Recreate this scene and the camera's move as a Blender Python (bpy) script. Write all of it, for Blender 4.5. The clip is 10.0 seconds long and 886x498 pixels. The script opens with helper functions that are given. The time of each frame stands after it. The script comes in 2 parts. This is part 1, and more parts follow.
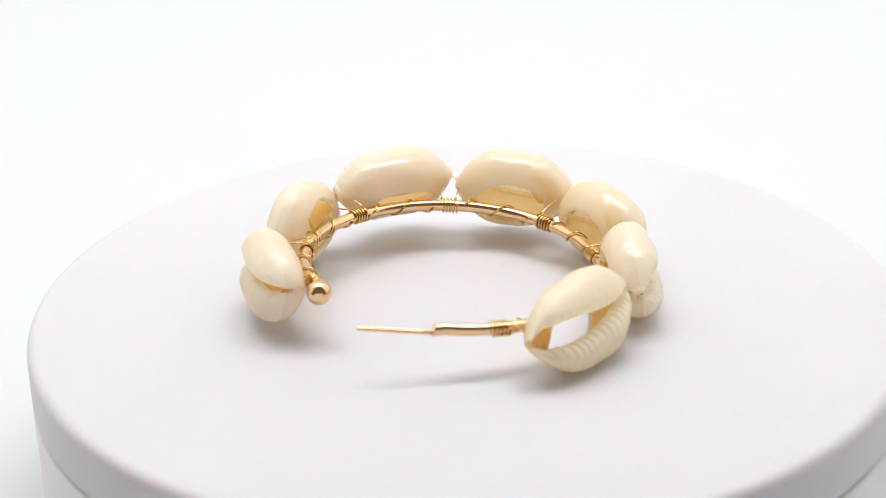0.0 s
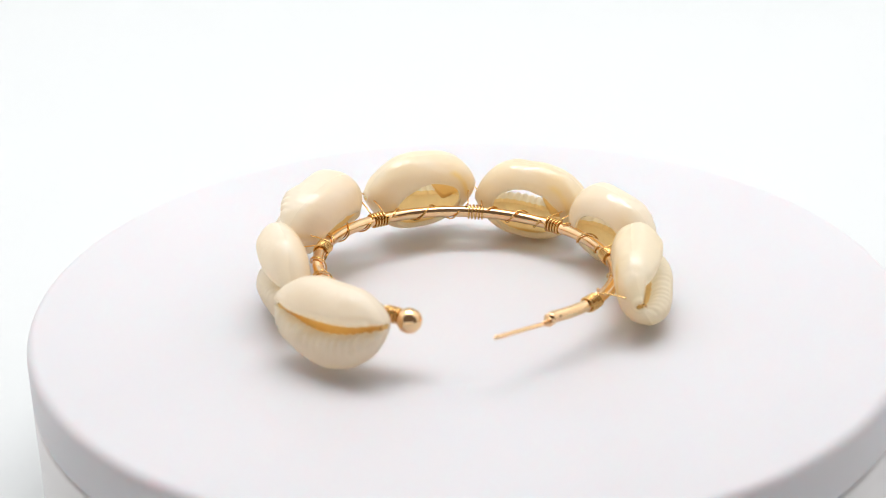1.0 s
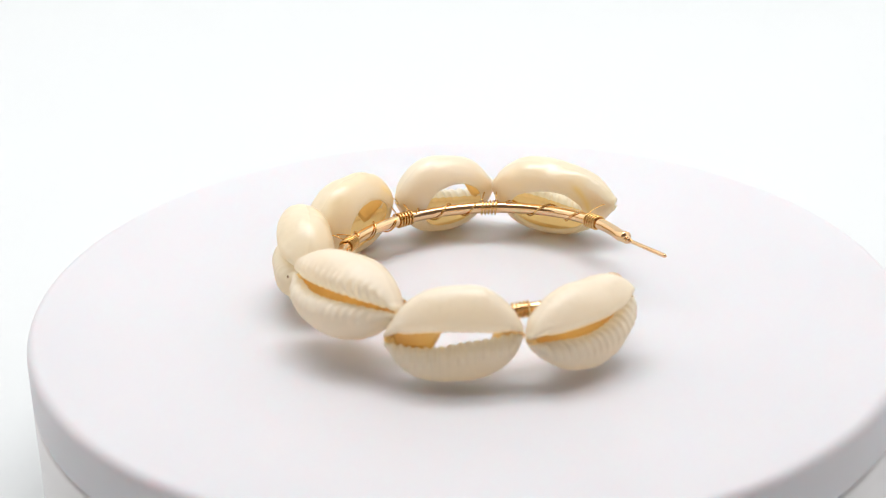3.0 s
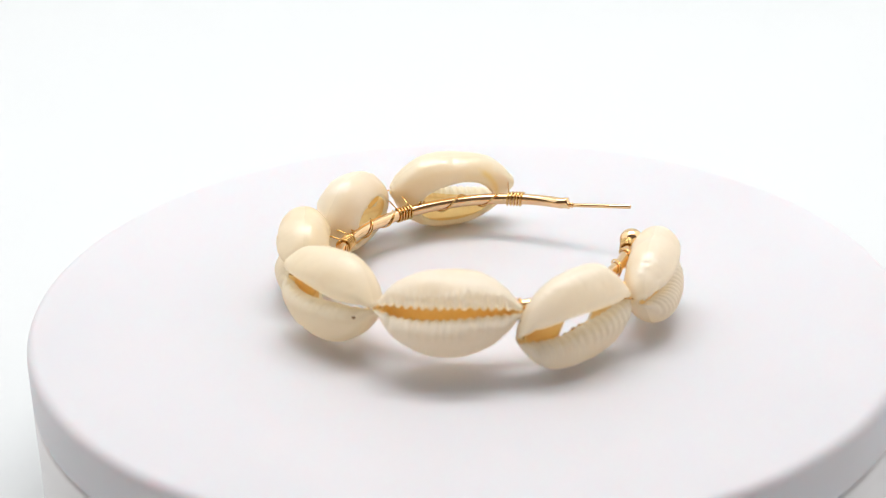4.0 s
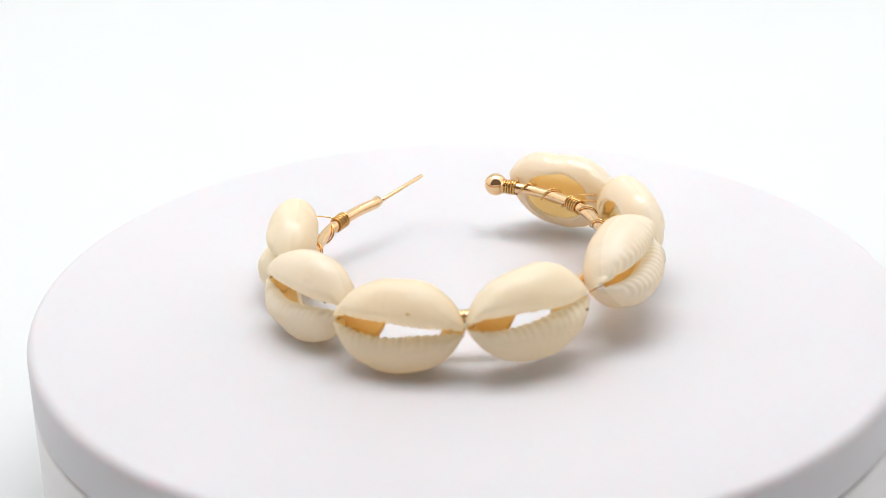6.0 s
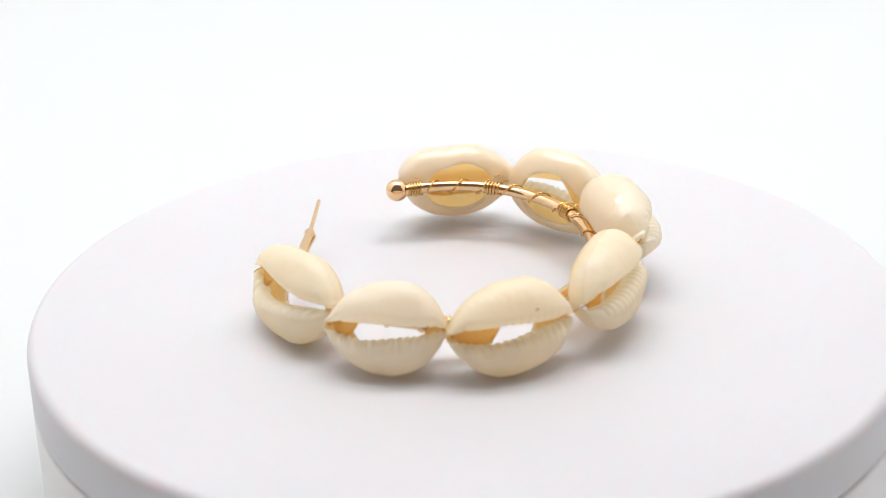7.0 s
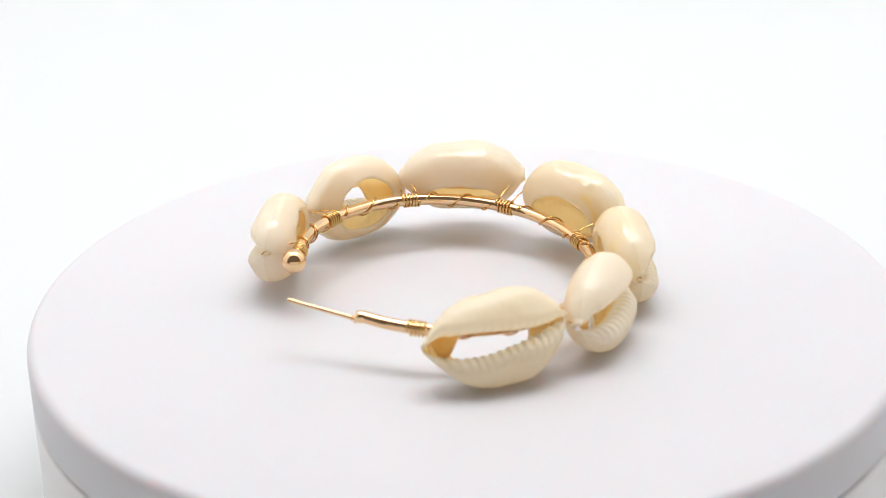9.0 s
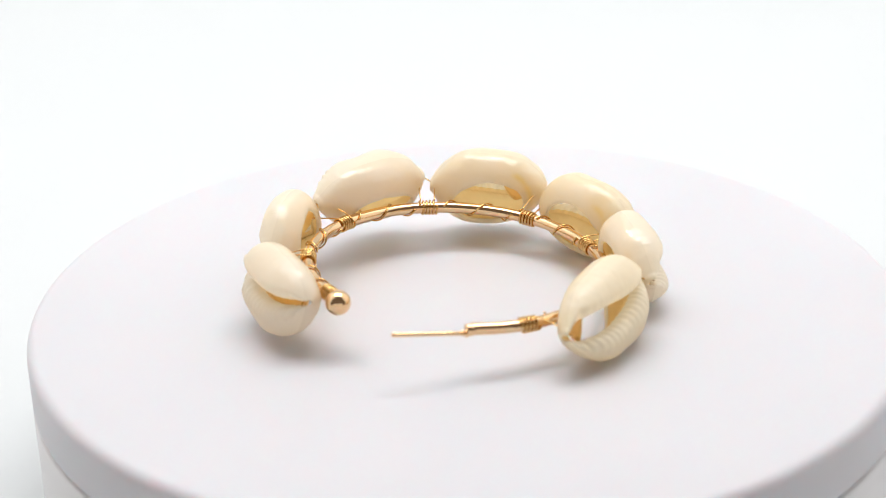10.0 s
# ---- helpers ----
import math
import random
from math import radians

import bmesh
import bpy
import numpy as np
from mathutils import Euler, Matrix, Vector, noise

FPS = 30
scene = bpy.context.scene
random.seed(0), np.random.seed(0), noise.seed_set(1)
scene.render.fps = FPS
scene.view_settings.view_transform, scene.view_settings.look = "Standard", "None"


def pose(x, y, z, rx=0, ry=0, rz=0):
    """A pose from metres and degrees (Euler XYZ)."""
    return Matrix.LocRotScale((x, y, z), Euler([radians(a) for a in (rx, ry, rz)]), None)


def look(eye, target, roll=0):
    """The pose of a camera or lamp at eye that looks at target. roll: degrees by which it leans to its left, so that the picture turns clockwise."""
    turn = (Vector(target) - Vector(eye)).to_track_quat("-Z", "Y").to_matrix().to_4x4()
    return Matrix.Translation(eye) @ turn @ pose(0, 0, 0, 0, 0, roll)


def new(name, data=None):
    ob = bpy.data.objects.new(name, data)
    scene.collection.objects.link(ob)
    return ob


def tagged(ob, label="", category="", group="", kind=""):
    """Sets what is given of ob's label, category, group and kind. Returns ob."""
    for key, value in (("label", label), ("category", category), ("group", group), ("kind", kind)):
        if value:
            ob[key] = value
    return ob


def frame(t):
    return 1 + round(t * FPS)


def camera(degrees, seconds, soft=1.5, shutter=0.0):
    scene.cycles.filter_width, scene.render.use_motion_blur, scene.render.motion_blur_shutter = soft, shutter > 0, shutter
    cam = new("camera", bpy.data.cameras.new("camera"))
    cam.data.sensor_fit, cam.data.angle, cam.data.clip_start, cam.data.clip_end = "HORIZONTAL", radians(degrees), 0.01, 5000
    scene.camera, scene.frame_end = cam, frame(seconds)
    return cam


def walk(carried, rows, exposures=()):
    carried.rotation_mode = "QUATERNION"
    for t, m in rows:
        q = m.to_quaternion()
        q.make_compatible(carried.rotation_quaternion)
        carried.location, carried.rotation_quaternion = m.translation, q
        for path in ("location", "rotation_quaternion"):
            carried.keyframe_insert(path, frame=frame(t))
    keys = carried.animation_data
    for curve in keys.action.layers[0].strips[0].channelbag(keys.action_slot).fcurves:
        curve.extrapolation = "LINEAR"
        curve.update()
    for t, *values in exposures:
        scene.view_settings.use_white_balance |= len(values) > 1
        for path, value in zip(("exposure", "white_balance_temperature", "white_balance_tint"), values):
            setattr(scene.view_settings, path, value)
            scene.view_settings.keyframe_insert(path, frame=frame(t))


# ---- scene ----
# The camera: stands still before a photo light box, looking down on a turntable.
cam = camera(27.8, 10.0, 0.9)
EYE = (0.0, -0.26214, 0.12594)
AIM = (-0.01138, 0.64967, -0.28444)
VIEW = look(EYE, AIM, -1.372)
cam.data.dof.use_dof = True
cam.data.dof.focus_distance, cam.data.dof.aperture_fstop = 0.296, 18.0
walk(cam, [(0.0, VIEW), (10.0, VIEW)])

# ---- light ----
world = bpy.data.worlds.new("room")
world.use_nodes = True
scene.world = world
bg = world.node_tree.nodes["Background"]
bg.inputs["Color"].default_value = (1.0, 0.86, 0.80, 1)
bg.inputs["Strength"].default_value = 0.16
scene.view_settings.exposure = 0.0


def area_lamp(name, m, sx, sy, watts, colour):
    data = bpy.data.lights.new(name, "AREA")
    data.shape, data.size, data.size_y, data.energy, data.color = "RECTANGLE", sx, sy, watts, colour
    ob = new(name, data)
    ob.matrix_world = m
    return ob


# a row of lamps and a soft panel under the roof of the light box
area_lamp("strip_light", look((0.0, 0.16, 0.585), (0.0, 0.05, 0.0)), 0.50, 0.06, 1.12, (0.985, 0.99, 1.0))
area_lamp("panel_light", look((0.0, 0.11, 0.605), (0.0, 0.11, 0.0)), 0.56, 0.34, 2.33, (0.985, 0.99, 1.0))

# ---- materials ----


def material(name):
    m = bpy.data.materials.new(name)
    m.use_nodes = True
    return m, m.node_tree, m.node_tree.nodes["Principled BSDF"]


def node(tree, kind, **values):
    n = tree.nodes.new(kind)
    for key, value in values.items():
        n.inputs[key].default_value = value
    return n


def noise_tex(tree, scale, detail=3.0, rough=0.5):
    co = tree.nodes.new("ShaderNodeTexCoord")
    n = node(tree, "ShaderNodeTexNoise", Scale=scale, Detail=detail, Roughness=rough)
    tree.links.new(co.outputs["Object"], n.inputs["Vector"])
    return n


def mix_colour(tree, fac, a, b):
    n = tree.nodes.new("ShaderNodeMix")
    n.data_type = "RGBA"
    for socket, value in ((n.inputs[0], fac), (n.inputs[6], a), (n.inputs[7], b)):
        if isinstance(value, bpy.types.NodeSocket):
            tree.links.new(value, socket)
        else:
            socket.default_value = value if isinstance(value, float) else (*value, 1)
    return n.outputs[2]


def ramp(tree, fac, a, b):
    n = tree.nodes.new("ShaderNodeMapRange")
    n.inputs["From Min"].default_value, n.inputs["From Max"].default_value = a, b
    tree.links.new(fac, n.inputs["Value"])
    return n.outputs["Result"]


def bump(tree, bsdf, height, strength, distance):
    n = node(tree, "ShaderNodeBump", Strength=strength, Distance=distance)
    tree.links.new(height, n.inputs["Height"])
    tree.links.new(n.outputs["Normal"], bsdf.inputs["Normal"])


def plain(name, a, b, scale, rough, metal=0.0, fine=0.0, depth=0.0):
    """A surface of two near colours, with stains and a fine relief."""
    m, tree, bsdf = material(name)
    n = noise_tex(tree, scale, 4.0)
    tree.links.new(mix_colour(tree, ramp(tree, n.outputs["Fac"], 0.3, 0.7), a, b), bsdf.inputs["Base Color"])
    r = ramp(tree, n.outputs["Fac"], 0.3, 0.7)
    span = tree.nodes.new("ShaderNodeMapRange")
    span.inputs["To Min"].default_value, span.inputs["To Max"].default_value = rough * 0.85, rough * 1.15
    tree.links.new(r, span.inputs["Value"])
    tree.links.new(span.outputs["Result"], bsdf.inputs["Roughness"])
    bsdf.inputs["Metallic"].default_value = metal
    if fine:
        bump(tree, bsdf, noise_tex(tree, fine, 3.0).outputs["Fac"], 0.4, depth)
    return m


def translucent(tree, bsdf, share, colour):
    """Lets a share of the light pass through a thin wall."""
    t = tree.nodes.new("ShaderNodeBsdfTranslucent")
    if isinstance(colour, bpy.types.NodeSocket):
        tree.links.new(colour, t.inputs["Color"])
    else:
        t.inputs["Color"].default_value = (*colour, 1)
    mix = tree.nodes.new("ShaderNodeMixShader")
    mix.inputs[0].default_value = share
    tree.links.new(bsdf.outputs[0], mix.inputs[1])
    tree.links.new(t.outputs[0], mix.inputs[2])
    tree.links.new(mix.outputs[0], tree.nodes["Material Output"].inputs["Surface"])


def shell_material(name, pale, warm, mouth, yellow, ring):
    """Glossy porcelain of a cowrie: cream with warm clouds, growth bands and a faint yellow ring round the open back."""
    m, tree, bsdf = material(name)
    big = noise_tex(tree, 160.0, 3.0)
    fine = noise_tex(tree, 520.0, 4.0)
    colour = mix_colour(tree, ramp(tree, big.outputs["Fac"], 0.38, 0.68), pale, warm)
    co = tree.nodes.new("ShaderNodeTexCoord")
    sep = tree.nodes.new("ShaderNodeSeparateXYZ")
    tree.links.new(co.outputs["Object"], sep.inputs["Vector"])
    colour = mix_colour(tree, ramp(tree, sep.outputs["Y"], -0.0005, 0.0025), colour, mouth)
    x = node(tree, "ShaderNodeMath"); x.operation = "MULTIPLY"
    tree.links.new(sep.outputs["X"], x.inputs[0]); x.inputs[1].default_value = 1 / 0.0072
    z = node(tree, "ShaderNodeMath"); z.operation = "MULTIPLY"
    tree.links.new(sep.outputs["Z"], z.inputs[0]); z.inputs[1].default_value = 1 / 0.0055
    v = tree.nodes.new("ShaderNodeCombineXYZ")
    tree.links.new(x.outputs[0], v.inputs["X"]); tree.links.new(z.outputs[0], v.inputs["Y"])
    ln = tree.nodes.new("ShaderNodeVectorMath"); ln.operation = "LENGTH"
    tree.links.new(v.outputs[0], ln.inputs[0])
    off = node(tree, "ShaderNodeMath"); off.operation = "SUBTRACT"; off.inputs[1].default_value = 1.0
    tree.links.new(ln.outputs["Value"], off.inputs[0])
    ab = node(tree, "ShaderNodeMath"); ab.operation = "ABSOLUTE"
    tree.links.new(off.outputs[0], ab.inputs[0])
    band = ramp(tree, ab.outputs[0], 0.10, 0.0)
    back = ramp(tree, sep.outputs["Y"], -0.0005, -0.002)
    patch = ramp(tree, big.outputs["Fac"], 0.50, 0.62)
    k = node(tree, "ShaderNodeMath"); k.operation = "MULTIPLY"
    tree.links.new(band, k.inputs[0]); tree.links.new(back, k.inputs[1])
    k2 = node(tree, "ShaderNodeMath"); k2.operation = "MULTIPLY"
    tree.links.new(k.outputs[0], k2.inputs[0]); tree.links.new(patch, k2.inputs[1])
    k3 = node(tree, "ShaderNodeMath"); k3.operation = "MULTIPLY"; k3.inputs[1].default_value = ring
    tree.links.new(k2.outputs[0], k3.inputs[0])
    colour = mix_colour(tree, k3.outputs[0], colour, yellow)
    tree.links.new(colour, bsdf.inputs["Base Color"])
    rr = tree.nodes.new("ShaderNodeMapRange")
    rr.inputs["To Min"].default_value, rr.inputs["To Max"].default_value = 0.04, 0.12
    tree.links.new(fine.outputs["Fac"], rr.inputs["Value"])
    under = ramp(tree, sep.outputs["Y"], -0.0015, 0.002)
    dull = node(tree, "ShaderNodeMath"); dull.operation = "MULTIPLY_ADD"; dull.inputs[1].default_value = 0.40
    tree.links.new(under, dull.inputs[0]); tree.links.new(rr.outputs["Result"], dull.inputs[2])
    tree.links.new(dull.outputs[0], bsdf.inputs["Roughness"])
    bump(tree, bsdf, fine.outputs["Fac"], 0.45, 0.00035)
    bsdf.inputs["IOR"].default_value = 2.0
    translucent(tree, bsdf, 0.52, (1.0, 0.95, 0.815))
    return m


YELLOW = (0.93, 0.74, 0.14)
PORCELAIN = {
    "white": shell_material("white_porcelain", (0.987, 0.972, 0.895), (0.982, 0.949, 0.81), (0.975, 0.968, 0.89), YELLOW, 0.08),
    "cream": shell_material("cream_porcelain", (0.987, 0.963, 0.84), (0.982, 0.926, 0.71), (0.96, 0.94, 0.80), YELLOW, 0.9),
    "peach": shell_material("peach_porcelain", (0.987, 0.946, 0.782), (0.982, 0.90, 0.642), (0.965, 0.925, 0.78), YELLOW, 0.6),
}


def nacre_material():
    """The amber inside of the shells, with darker swirls."""
    m, tree, bsdf = material("amber_shell_inside")
    n = noise_tex(tree, 190.0, 4.0)
    colour = mix_colour(tree, ramp(tree, n.outputs["Fac"], 0.36, 0.56), (1.0, 0.86, 0.53), (0.99, 0.74, 0.32))
    tree.links.new(colour, bsdf.inputs["Base Color"])
    bsdf.inputs["Roughness"].default_value = 0.22
    bump(tree, bsdf, n.outputs["Fac"], 0.2, 0.0002)
    translucent(tree, bsdf, 0.70, (1.0, 0.80, 0.43))
    return m


AMBER = nacre_material()
GOLD = plain("polished_gold_plate", (0.88, 0.62, 0.37), (0.83, 0.56, 0.31), 400.0, 0.06, 1.0, 1200.0, 0.00001)
WIRE = plain("gold_craft_wire", (0.80, 0.53, 0.22), (0.69, 0.43, 0.16), 900.0, 0.24, 1.0, 2500.0, 0.00002)
PLATE = plain("matt_white_turntable_plastic", (0.604, 0.598, 0.630), (0.617, 0.610, 0.641), 30.0, 0.42, 0.0, 2600.0, 0.00003)
# light spreads a little inside the plate's plastic
plate_bsdf = PLATE.node_tree.nodes["Principled BSDF"]
plate_bsdf.inputs["Subsurface Weight"].default_value = 0.40
plate_bsdf.inputs["Subsurface Radius"].default_value = (1.0, 0.38, 0.30)
plate_bsdf.inputs["Subsurface Scale"].default_value = 0.0035
BASE = plain("white_base_plastic", (0.78, 0.765, 0.77), (0.80, 0.785, 0.79), 25.0, 0.45, 0.0, 2200.0, 0.00003)
PAPER = plain("white_backdrop_paper", (0.625, 0.647, 0.656), (0.635, 0.656, 0.663), 9.0, 0.8, 0.0, 900.0, 0.00005)
BROWN = plain("brown_pit", (0.20, 0.13, 0.06), (0.28, 0.18, 0.09), 2000.0, 0.6)
OCHRE = plain("ochre_spot", (0.72, 0.58, 0.28), (0.80, 0.66, 0.36), 2000.0, 0.4)
FABRIC = plain("white_tent_fabric", (0.925, 0.905, 0.88), (0.94, 0.92, 0.895), 14.0, 0.85, 0.0, 1400.0, 0.0001)

# ---- building ----


def part(name, bm, mats, parent, label="", smooth=True):
    """Links a bmesh as one mesh object under a thing or a part."""
    data = bpy.data.meshes.new(name)
    bmesh.ops.recalc_face_normals(bm, faces=bm.faces)
    bm.to_mesh(data)
    bm.free()
    for m in mats if isinstance(mats, (list, tuple)) else (mats,):
        data.materials.append(m)
    for p in data.polygons:
        p.use_smooth = smooth
    ob = new(name, data)
    ob.parent = parent
    if label:
        ob["label"] = label
    return ob


def lathe(profile, steps=192):
    """A turned body from (radius, height) pairs; a radius of 0 closes it."""
    bm = bmesh.new()
    rings = []
    for r, z in profile:
        if r == 0:
            rings.append([bm.verts.new((0, 0, z))])
        else:
            rings.append([bm.verts.new((r * math.cos(2 * math.pi * i / steps), r * math.sin(2 * math.pi * i / steps), z)) for i in range(steps)])
    for a, b in zip(rings, rings[1:]):
        for i in range(steps):
            j = (i + 1) % steps
            quad = [a[i % len(a)], a[j % len(a)], b[j % len(b)], b[i % len(b)]]
            bm.faces.new([v for k, v in enumerate(quad) if v not in quad[:k]])
    return bm


def tube(points, radius, sides=10, bm=None, radii=None):
    """A round wire along a line of points, with closed ends."""
    bm = bm or bmesh.new()
    pts = [Vector(p) for p in points]
    t0 = (pts[1] - pts[0]).normalized()
    up = Vector((0, 0, 1)) if abs(t0.z) < 0.9 else Vector((1, 0, 0))
    n = (up - t0 * up.dot(t0)).normalized()
    rings = []
    for i, p in enumerate(pts):
        t = (pts[min(i + 1, len(pts) - 1)] - pts[max(i - 1, 0)]).normalized()
        n = (n - t * n.dot(t)).normalized()
        b = t.cross(n)
        r = radii[i] if radii else radius
        rings.append([bm.verts.new(p + r * (math.cos(a) * n + math.sin(a) * b)) for a in (2 * math.pi * k / sides for k in range(sides))])
    for a, b in zip(rings, rings[1:]):
        for k in range(sides):
            bm.faces.new((a[k], a[(k + 1) % sides], b[(k + 1) % sides], b[k]))
    bm.faces.new(rings[0][::-1])
    bm.faces.new(rings[-1])
    return bm


def ball(radius, centre=(0, 0, 0), steps=40):
    prof = [(0 if i in (0, steps // 2) else radius * math.sin(2 * math.pi * i / steps), -radius * math.cos(2 * math.pi * i / steps)) for i in range(steps // 2 + 1)]
    bm = lathe(prof, steps)
    bmesh.ops.translate(bm, verts=bm.verts, vec=centre)
    return bm


def extruded(line, x0, x1):
    """A closed profile of (y, z) pairs, drawn out along x."""
    bm = bmesh.new()
    a = [bm.verts.new((x0, y, z)) for y, z in line]
    b = [bm.verts.new((x1, y, z)) for y, z in line]
    for i in range(len(line)):
        j = (i + 1) % len(line)
        bm.faces.new((a[i], a[j], b[j], b[i]))
    bm.faces.new(a)
    bm.faces.new(b[::-1])
    return bm


def slab(x0, x1, y0, y1, z0, z1, bevel=0.002):
    bm = bmesh.new()
    bmesh.ops.create_cube(bm, size=1)
    for v in bm.verts:
        v.co = ((x0 + x1) / 2 + v.co.x * (x1 - x0), (y0 + y1) / 2 + v.co.y * (y1 - y0), (z0 + z1) / 2 + v.co.z * (z1 - z0))
    bmesh.ops.bevel(bm, geom=bm.edges[:], offset=bevel, segments=2, affect="EDGES")
    return bm


# ---- the light box ----
FLOOR = -0.034
SWEEP = 0.17      # radius of the paper's bend
BACK = 0.41       # where the paper stands upright


def backdrop():
    def line(d):
        pts = [(-0.60, FLOOR - d), (BACK - SWEEP, FLOOR - d)]
        for i in range(1, 41):
            a = math.pi / 2 * i / 40
            pts.append((BACK - SWEEP + (SWEEP + d) * math.sin(a), FLOOR + SWEEP - (SWEEP + d) * math.cos(a)))
        return pts + [(BACK + d, 0.61)]
    ob = part("backdrop", extruded(line(0.0) + line(0.0015)[::-1], -0.30, 0.30), PAPER, None, smooth=False)
    return tagged(ob, "white paper sweep under and behind the turntable", "backdrop", kind="structure")


backdrop()
for name, box in (("wall_west", (-0.315, -0.303, -0.13, BACK + 0.02, FLOOR, 0.62)), ("wall_east", (0.303, 0.315, -0.13, BACK + 0.02, FLOOR, 0.62)), ("wall_south", (-0.30, 0.30, -0.372, -0.36, FLOOR + 0.004, 0.09)), ("wall_north", (-0.303, 0.303, BACK + 0.006, BACK + 0.02, FLOOR, 0.62))):
    tagged(part(name, slab(*box), FABRIC, None, smooth=False), "white fabric side of a photo light box", "wall", kind="structure")
tagged(part("ceiling", slab(-0.315, 0.315, -0.13, BACK + 0.02, 0.622, 0.634), FABRIC, None, smooth=False), "white fabric top of a photo light box", "ceiling", kind="structure")
tagged(part("floor", slab(-0.8, 0.8, -0.8, 0.8, FLOOR - 0.03, FLOOR - 0.006), FABRIC, None, smooth=False), "pale table under the light box", "floor", kind="structure")

# ---- the turntable ----
RADIUS, DEEP = 0.0704, 0.0094


def arc(r, z, rho, a0, a1, n=8):
    """Points of a rounded edge, for a lathe."""
    return [(r + rho * math.cos(radians(a0 + (a1 - a0) * i / n)), z + rho * math.sin(radians(a0 + (a1 - a0) * i / n))) for i in range(n + 1)]


turntable = tagged(new("turntable"), "white round display turntable with a matt top", "turntable")
turntable.location = (0.0005, 0.0001, FLOOR)
TOP = -FLOOR - 0.0005
plate = part("plate", lathe([(0, TOP), (0.02, TOP), (0.05, TOP), *arc(RADIUS - 0.0017, TOP - 0.0017, 0.0017, 90, 0), *arc(RADIUS - 0.0006, TOP - DEEP + 0.0006, 0.0006, 0, -90, 4), (0.03, TOP - DEEP), (0, TOP - DEEP)], 256), PLATE, turntable, "matt white rotating plate")
part("base", lathe([(0, TOP - DEEP - 0.0006), (0.06, TOP - DEEP - 0.0006), *arc(RADIUS - 0.0006, TOP - DEEP - 0.0012, 0.0006, 90, 0, 4), *arc(RADIUS - 0.001, 0.001, 0.001, 0, -90, 4), (0, 0)], 256), BASE, turntable, "white plastic base")

# ---- the earring ----
earring = tagged(new("hoop_earring"), "gold open hoop earring wrapped with seven cut cowrie shells", "earring")
HX, HY, HZ, TILT = -0.001636, -0.002869, 0.006672, -0.069
HOOP, ROD, THIN = 0.02352, 0.00095, 0.00017


def on_hoop(deg, out=0.0, up=0.0):
    """A point by its angle round the hoop, its distance outwards from the rod's middle line and above it."""
    a = radians(deg)
    x, y = HX + (HOOP + out) * math.cos(a), HY + (HOOP + out) * math.sin(a)
    xr = HX + HOOP * math.cos(a)
    return Vector((x, y, HZ + TILT * xr + up))


def hoop_rod():
    pts = [on_hoop(-97 + (209.5 + 97) * i / 220) for i in range(221)]
    pts[0], pts[1] = on_hoop(-97, 0.0006), on_hoop(-95.6, 0.0004)
    return part("hoop", tube(pts, ROD, 20), GOLD, earring, "polished gold hoop")


hoop_rod()
part("ball_end", ball(0.00195, on_hoop(212.2, 0.0007, 0.0)), GOLD, earring, "polished gold ball")


def ear_post():
    a, b = Vector((-0.00461, -0.0269, 0.00660)), Vector((-0.01586, -0.02809, 0.00812))
    way = (b - a).normalized()
    ob = part("ear_post", tube([a - way * 0.0004, a + way * 0.002, a + way * 0.006, b - way * 0.0003, b - way * 0.0001, b], 0, 12, radii=[0.00036, 0.00036, 0.00036, 0.00036, 0.0003, 0.00018]), GOLD, earring, "thin gold pin")
    for at, r, length in ((-0.0002, 0.00072, 0.0004), (0.0005, 0.00052, 0.0003)):
        pts = [a + way * (at + length * k / 4) for k in range(5)]
        part("collar", tube(pts, 0, 14, radii=[r * 0.7, r * 0.97, r, r * 0.97, r * 0.7]), GOLD, ob)


ear_post()

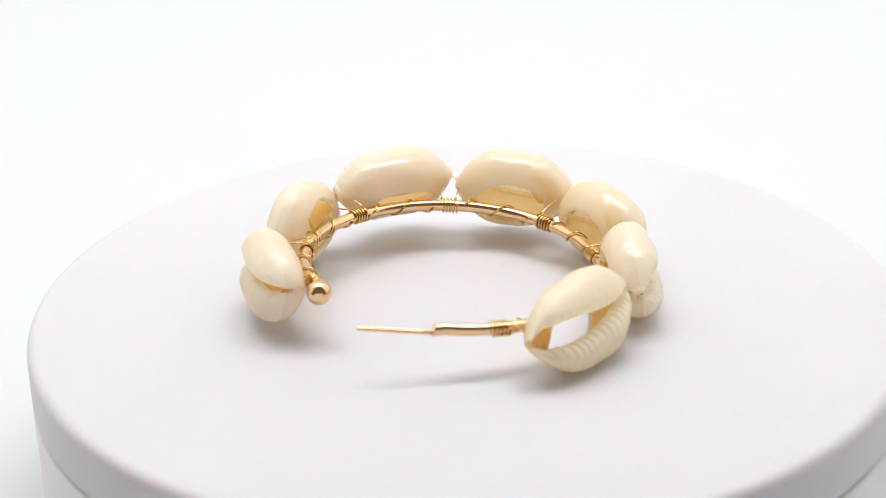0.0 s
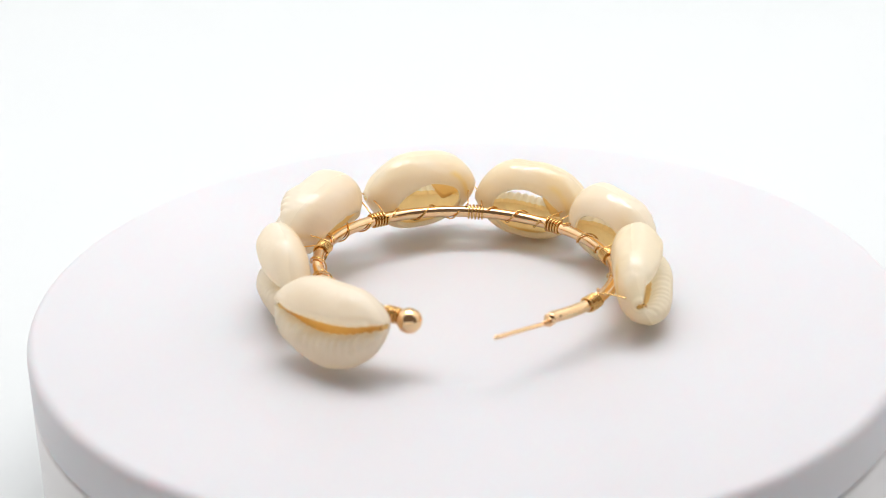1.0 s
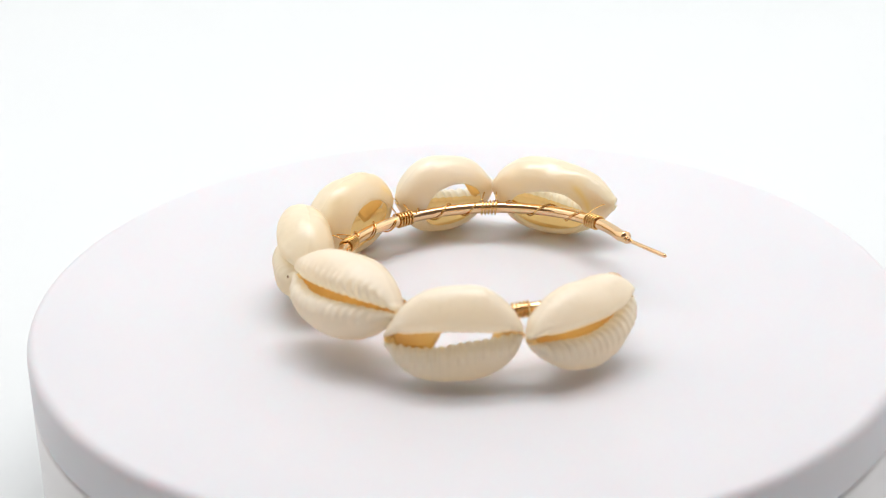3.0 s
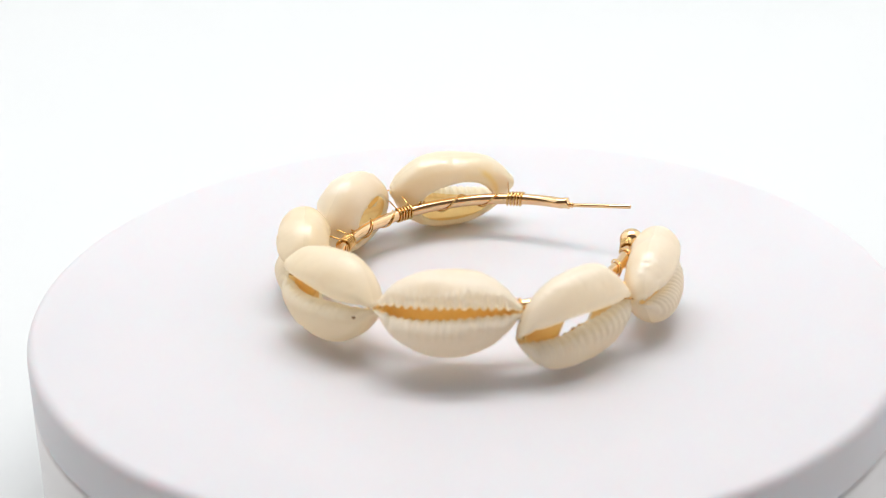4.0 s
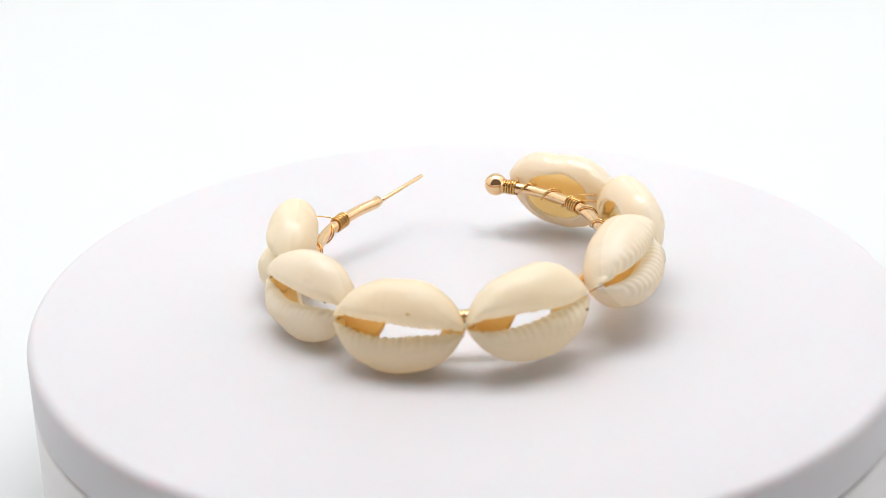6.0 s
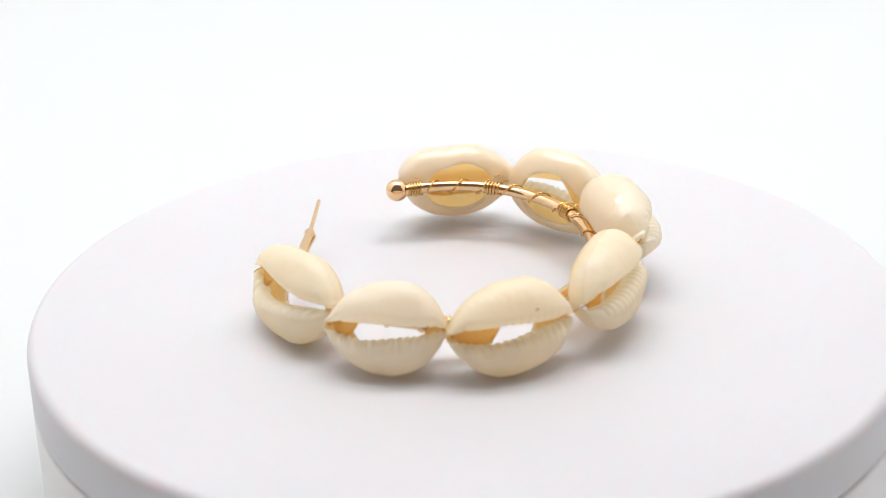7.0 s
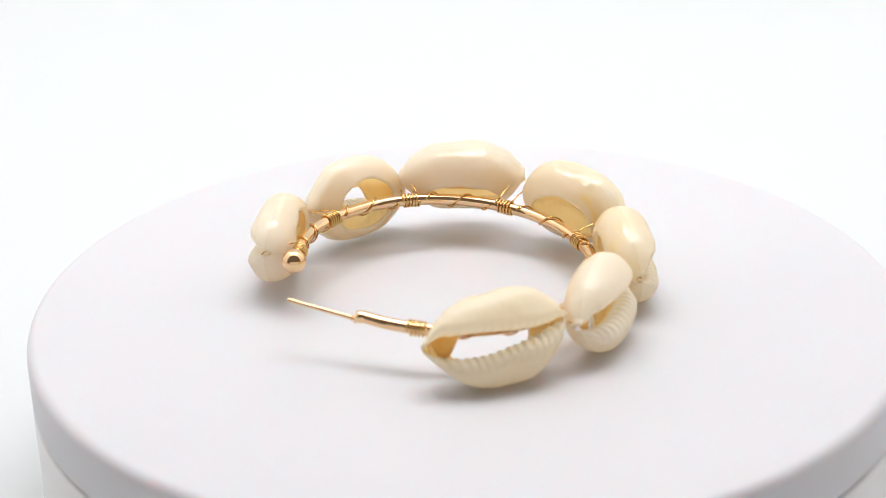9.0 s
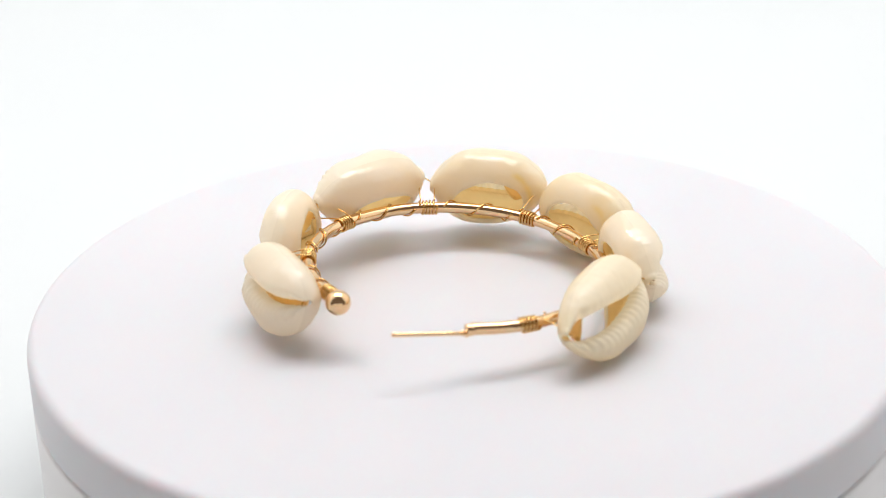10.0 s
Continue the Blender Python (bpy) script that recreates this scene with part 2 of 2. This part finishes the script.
# each shell: distance from the hoop's middle, angle, height, half length, half depth, half width (millimetres), yaw, roll, pitch, porcelain, form
SHELLS = [
    (28.92, 187.89, 8.35, 10.39, 4.46, 6.65, 11.05, 5.55, 4.27, "white", dict(bend=0.00026, bow=0.00120, ends=(0.66, 0.72), egg=0.02, teeth=(0.03, 0.17), gap=0.00085, lean=0.05, comb=0.0008, notch=(0.3, 0.4), hole=(0.56, 0.68), low=0.04, seed=1)),
    (29.21, 149.19, 7.27, 10.29, 4.1, 7.28, 7.82, 2.98, 2.85, "white", dict(bend=-0.00017, bow=-0.00037, ends=(0.69, 0.70), egg=0.05, teeth=(0.03, 0.15), gap=0.00105, lean=0.30, comb=0.0007, notch=(0.1, 0.5), hole=(0.58, 0.70), low=-0.05, window=(-0.55, 0.0), seed=2)),
    (28.46, 111.24, 10.14, 10.92, 5.44, 6.61, 4.73, 21.94, -1.08, "white", dict(bend=-0.00027, bow=0.00055, ends=(0.86, 0.89), egg=-0.01, teeth=(0.24, 0.15), gap=0.00075, lean=0.15, comb=0.0009, notch=(0.1, 0.3), low=-0.30, seed=3)),
    (29.01, 68.58, 8.45, 10.18, 4.91, 6.98, 8.51, 12.35, 1.35, "cream", dict(bend=0.00003, bow=0.00026, ends=(0.82, 0.63), egg=0.08, teeth=(0.02, 0.10), gap=0.00075, lean=0.5, notch=(0.1, 0.4), low=-0.18, window=(-0.62, 0.08), seed=4)),
    (28.9, 29.43, 6.66, 10.03, 4.82, 7.15, 5.34, 6.1, -1.63, "peach", dict(bend=-0.00020, bow=0.00002, ends=(0.71, 0.71), egg=0.04, teeth=(0.05, 0.11), gap=0.00110, lean=0.30, notch=(0.1, 0.4), low=-0.15, window=(-0.62, 0.0), seed=5)),
    (28.34, -8.13, 6.62, 9.24, 4.77, 7.03, 12.18, 9.69, -0.39, "white", dict(bend=-0.00014, bow=0.00016, ends=(0.73, 0.79), egg=0.08, teeth=(0.03, 0.12), gap=0.00115, lean=0.22, notch=(0.1, 0.4), low=-0.15, window=(-0.66, 0.28), seed=6)),
    (27.63, -48.18, 7.21, 11.18, 4.65, 7.21, 6.51, 16.35, 2.46, "cream", dict(bend=-0.00001, bow=0.00082, ends=(0.78, 0.74), egg=0.10, teeth=(0.05, 0.12), gap=0.00140, lean=0.42, notch=(0.1, 0.7), low=-0.12, window=(-0.60, 0.34), seed=7)),
]


def shell_pose(r, deg, z, yaw, roll, pitch):
    a = radians(deg)
    return pose(HX + r / 1000 * math.cos(a), HY + r / 1000 * math.sin(a), z / 1000, roll, pitch, deg - 90 + yaw)


def shell_tip(k, end):
    """The slit's end at one tip of a shell."""
    r, deg, z, L, D, W, yaw, roll, pitch, tone, form = SHELLS[k]
    return shell_pose(r, deg, z, yaw, roll, pitch) @ Vector((end * 0.93 * L / 1000, 0.0002, form["bend"] * 0.6 * end))


COILS = [-73.3, -24.1, 13.6, 48.9, 91.7, 132.1, 171.1, 205.0]


def helix(a0, a1, turns, radius, phase, n=None, wobble=0.0, seed=0):
    """Wire wound round the rod between two angles."""
    n = n or int(abs(turns) * 22) + 2
    pts = []
    for i in range(n + 1):
        f = i / n
        ph = 2 * math.pi * turns * f + phase
        r = radius * (1 + wobble * (0.5 + 0.5 * math.sin(5.0 * f + 1.7 * seed)))
        deg = a0 + (a1 - a0) * f
        pts.append(on_hoop(deg, r * math.cos(ph), r * math.sin(ph)))
    return pts


def bezier(p0, p1, p2, p3, n=12):
    return [p0 * (1 - t) ** 3 + p1 * 3 * t * (1 - t) ** 2 + p2 * 3 * t * t * (1 - t) + p3 * t ** 3 for t in (i / n for i in range(n + 1))]


def wire_coil(i, deg):
    """A tight coil of five turns on the rod."""
    half = 3.6 if i < 7 else 3.0
    part("wire_coil", tube(helix(deg - half, deg + half, 5, ROD + THIN * 0.95, 0.6 * i, wobble=0.05, seed=i), THIN, 8), WIRE, earring, "tight gold wire coil")


def wire_lashing(i, a0, a1):
    """Wire that winds loosely twice round the rod behind a shell."""
    span = a1 - a0
    part("wire_lashing", tube(helix(a0 + 0.15 * span, a0 + 0.85 * span, 2.0, ROD + THIN * 1.1, 1.9 + 0.25 * i, 70, 0.08, seed=20 + i), THIN * 0.85, 8), WIRE, earring, "loose gold wire winding")


def wire_tie(i, deg):
    """Wire from a coil out to the tips of the shells beside it, through their notches and back to the coil."""
    strands = []
    for side in (-1, 1):
        k = 7 - i if side < 0 else 6 - i
        if 0 <= k < 7:
            a = on_hoop(deg + side * 2.9, 0.0003, ROD + THIN)
            c = shell_tip(k, side)
            sag = Vector((0, 0, 0.0004 + 0.0003 * math.sin(2.0 * i + side)))
            strands.append((side, bezier(a, a.lerp(c, 0.2) + sag, a.lerp(c, 0.7) + sag * 0.6, c)))
    if len(strands) == 2:
        one, two = strands[0][1], strands[1][1]
        mid = (one[-1] + two[-1]) / 2
        line = one + bezier(one[-1], one[-1].lerp(mid, 0.5), mid, two[-1], 6)[1:-1] + two[::-1]
    else:
        side, line = strands[0]
        end, way = line[-1], line[-1] - line[-3]
        line = line + [end + way * 0.3, end + way * 0.6 - Vector((0, 0, 0.0003))]
    part("wire_tie", tube(line, THIN * 0.7, 8), WIRE, earring, "thin gold tie wire")


for i, deg in enumerate(COILS):
    wire_coil(i, deg)
for i, (a0, a1) in enumerate(zip(COILS, COILS[1:])):
    wire_lashing(i, a0, a1)
for i, deg in enumerate(COILS):
    wire_tie(i, deg)


def cowrie(L, D, W, egg=0.0, gap=0.0008, lean=0.2, bend=0.0, hole=(0.60, 0.68), low=0.0, bow=0.0007, notch=(0.2, 0.3), ends=(0.65, 0.65), window=None, teeth=(0.12, 0.16), comb=0.0005, seed=0):
    """A cowrie with its back cut open: two thick rolled lips with teeth along the slit, joined round the ends of the hole. x runs along the slit, y outwards through it."""
    sh, zh = hole
    off = Vector((seed * 7.3, seed * 3.1, seed * 5.7))
    marks = sorted({-0.996 + 1.992 * i / 128 for i in range(129)} | {sg * (sh - e) for sg in (-1, 1) for e in (0.0, 0.0012, 0.005, 0.011)})
    marks = [s for k, s in enumerate(marks) if k == 0 or s - marks[k - 1] > 0.0008]
    NO, NL, NI, NS = 24, 9, 14, 5
    bm = bmesh.new()
    rows = []
    for s in marks:
        se = max(-1.0, min(1.0, s + egg * (1 - s * s)))
        tp = max(1 - abs(se) ** 2.5, 0.0) ** (ends[1] if se > 0 else ends[0])
        # the two ends stay blunt, with a notch
        tp = max(tp, 0.2 * math.sqrt(1 - 0.75 * max(0.0, (abs(s) - 0.91) / 0.09) ** 2))
        small = min(1.0, tp / 0.55)
        x = L * s
        wt, dt = W * tp, D * tp ** 0.65
        mid = bend * math.sin(2.6 * s) - bow * (1 - s * s)
        # the slit is widest towards one end
        g = gap * small * (0.42 + 0.62 * max(0.0, 1 - s * s)) * (1 + 1.3 * lean * math.sin(2.2 * s))
        open_end = max(0.0, (abs(s) - 0.62) / 0.38)
        g += 0.001 * (notch[0] if s < 0 else notch[1]) * open_end ** 1.5
        rho = 0.0019 * small
        th = min(0.00085, 0.42 * min(wt, dt))
        opened = abs(s) < sh - 1e-6
        hz = zh * W * math.sqrt(max(0.0, 1 - (s / sh) ** 2)) if opened else 0.0
        row = []
        for half in (1, -1):
            tooth = teeth[0] if half > 0 else teeth[1]
            wave = math.cos(2 * math.pi * (x / 0.00125 + 0.25 * half + 0.35 * noise.noise(Vector((x * 300, half, seed))))) * tooth * 0.0008 * min(1.0, max(0.0, (0.97 - abs(s)) / 0.15))
            ze = min(g + rho, 0.93 * wt)
            ae = math.asin(ze / wt)
            pts = []
            edge_at = max(-0.97, min(0.97, (hz + half * low * wt) / wt))
            ab = math.pi - math.asin(edge_at)
            # outside, from the hole's edge forwards to the lip
            for k in range(NO):
                f = k / NO
                al = ab + (ae - ab) * f
                cy = math.cos(al)
                y = dt * math.copysign(abs(cy) ** (0.80 if cy > 0 else 1.0), cy)
                z = wt * math.sin(al)
                ridge = wave * (0.25 if tooth < 0.125 else 1.0) * math.exp(-(max(0.0, z - ze) / comb) ** 2) if cy > 0 else 0.0
                pts.append((y + ridge * 0.9, z - ridge * 0.35))
            ye = dt * abs(math.cos(ae)) ** 0.80
            # the rolled lip
            for k in range(NL):
                a = -radians(150) * k / (NL - 1)
                bite = wave if tooth > 0.125 else wave * (0.25 + 1.1 * min(1.0, -a / 1.2))
                pts.append((ye - rho + (rho + bite) * math.cos(a), ze + (rho + bite * 1.3) * math.sin(a)))
            # the inner fold behind the slit, hanging from the upper lip
            if window:
                shut = max(0.0, min(1.0, (s - window[1]) / 0.40, 1.0)) if s > window[1] else max(0.0, min(1.0, (window[0] - s) / 0.30))
            else:
                shut = 1.0
            shut = shut * shut * (3 - 2 * shut) * min(1.0, max(0.0, (0.93 - abs(s)) / 0.12)) if half > 0 else 0.0
            py, pz = pts[-1]
            qy, qz = py + (-0.05 * dt - py) * shut, pz + (-0.42 * wt - pz) * shut
            for k in range(1, NS + 1):
                f = k / NS
                pts.append((py + (qy - py) * f ** 0.7, pz + (qz - pz) * f ** 1.5))
            for k in range(NS - 1, -1, -1):
                f = k / NS
                pts.append((py + (qy - py) * f ** 0.7 - 0.00045 * small - 0.0002 * shut, pz + (qz - pz) * f ** 1.5 + 0.0002 * shut))
            # inside, back to the hole's edge
            di, wi = max(dt - th, 0.0002), max(wt - th, 0.0002)
            hi = max(-0.97, min(0.97, edge_at + (0.0001 / wi if opened else 0.0)))
            ai0, ai1 = max(ae, math.asin(min(0.9, (ze + 0.3 * rho) / wi))), math.pi - math.asin(hi)
            for k in range(NI):
                al = ai0 + (ai1 - ai0) * (k + 1) / NI
                y = min(di * math.cos(al), ye - 1.9 * rho - 0.0006 * small)
                pts.append((y, wi * math.sin(al)))
            # keep the inside within the wall at the narrow ends
            for k in range(NO + 3, len(pts) - (1 if opened else 0)):
                y, z = pts[k]
                pts[k] = (max(y, -0.86 * dt * math.sqrt(max(0.0, 1 - (z / wt) ** 2))), z)
            if opened:
                # the cut edge is ground flat and slightly rounded
                y0, z0 = pts[0]
                pts[-1] = (max(pts[-1][0], y0 + 0.0002), pts[-1][1])
            verts = []
            for k, (y, z) in enumerate(pts):
                if half < 0 and not opened and k in (0, len(pts) - 1):
                    verts.append(row[0][k])
                    continue
                p = Vector((x, y, half * z + mid))
                q = p * 180 + off
                lump = 0.00055 * noise.noise(q) + (0.00022 if y < 0.2 * dt else 0.00010) * noise.noise(p * 430 + off) + 0.00005 * noise.noise(p * 1100 + off)
                edge = 1.0 if k < NO else 0.5
                p += Vector((0.3, 1.0 if y > 0 else 0.8, half)).normalized() * lump * edge * small
                verts.append(bm.verts.new(p))
            row.append(verts)
        rows.append((row, opened))
    for (ra, oa), (rb, ob) in zip(rows, rows[1:]):
        for h in (0, 1):
            a, b = ra[h], rb[h]
            n = len(a)
            for k in range(n - 1):
                vs = [a[k], a[k + 1], b[k + 1], b[k]]
                vs = [v for m, v in enumerate(vs) if v not in vs[:m]]
                if len(vs) > 2:
                    f = bm.faces.new(vs)
                    f.material_index = 1 if k >= NO + NL - 2 else 0
            if oa or ob:
                f = bm.faces.new((a[n - 1], a[0], b[0], b[n - 1]))
    for row, _ in (rows[0], rows[-1]):
        for h in (0, 1):
            bm.faces.new(row[h])
    return bm


shells = []
for r, deg, z, L, D, W, yaw, roll, pitch, tone, form in SHELLS:
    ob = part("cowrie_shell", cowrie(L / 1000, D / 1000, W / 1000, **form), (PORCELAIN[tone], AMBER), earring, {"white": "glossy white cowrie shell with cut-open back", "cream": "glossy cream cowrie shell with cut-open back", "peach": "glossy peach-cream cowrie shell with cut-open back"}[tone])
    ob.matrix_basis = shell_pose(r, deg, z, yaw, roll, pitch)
    shells.append(ob)


def stain(shell, s, z, size, mat, label):
    """A small shallow spot on the mouth side of a shell, by its place along the slit and its height (millimetres)."""
    L = SHELLS[shell][3] / 1000
    near = [v for v in shells[shell].data.vertices if abs(v.co.x - s * L) < 0.0003 and abs(v.co.z - z / 1000) < 0.0004 and v.co.y > 0]
    top = max(near, key=lambda v: v.co.y)
    bm = ball(size / 1000, steps=16)
    turn = top.normal.to_track_quat("Z", "Y").to_matrix().to_4x4()
    flat = Matrix.Diagonal((1.25, 0.8, 0.35, 1))
    bmesh.ops.transform(bm, matrix=Matrix.Translation(top.co) @ turn @ flat, verts=bm.verts)
    part("stain", bm, mat, shells[shell], label)


stain(3, -0.84, -1.5, 0.26, BROWN, "dark brown pit")
stain(5, -0.74, 1.0, 0.22, BROWN, "dark brown pit")
stain(4, -0.25, 3.4, 0.30, OCHRE, "faint ochre spot")

# ---- what turns ----
SPIN = 37.009     # degrees in a second, anticlockwise from above


def motions():
    times = [0.25 * i for i in range(41)]
    walk(earring, [(t, pose(0, 0, 0, 0, 0, SPIN * t)) for t in times])
    walk(plate, [(t, pose(0, 0, 0, 0, 0, SPIN * t)) for t in times])


motions()
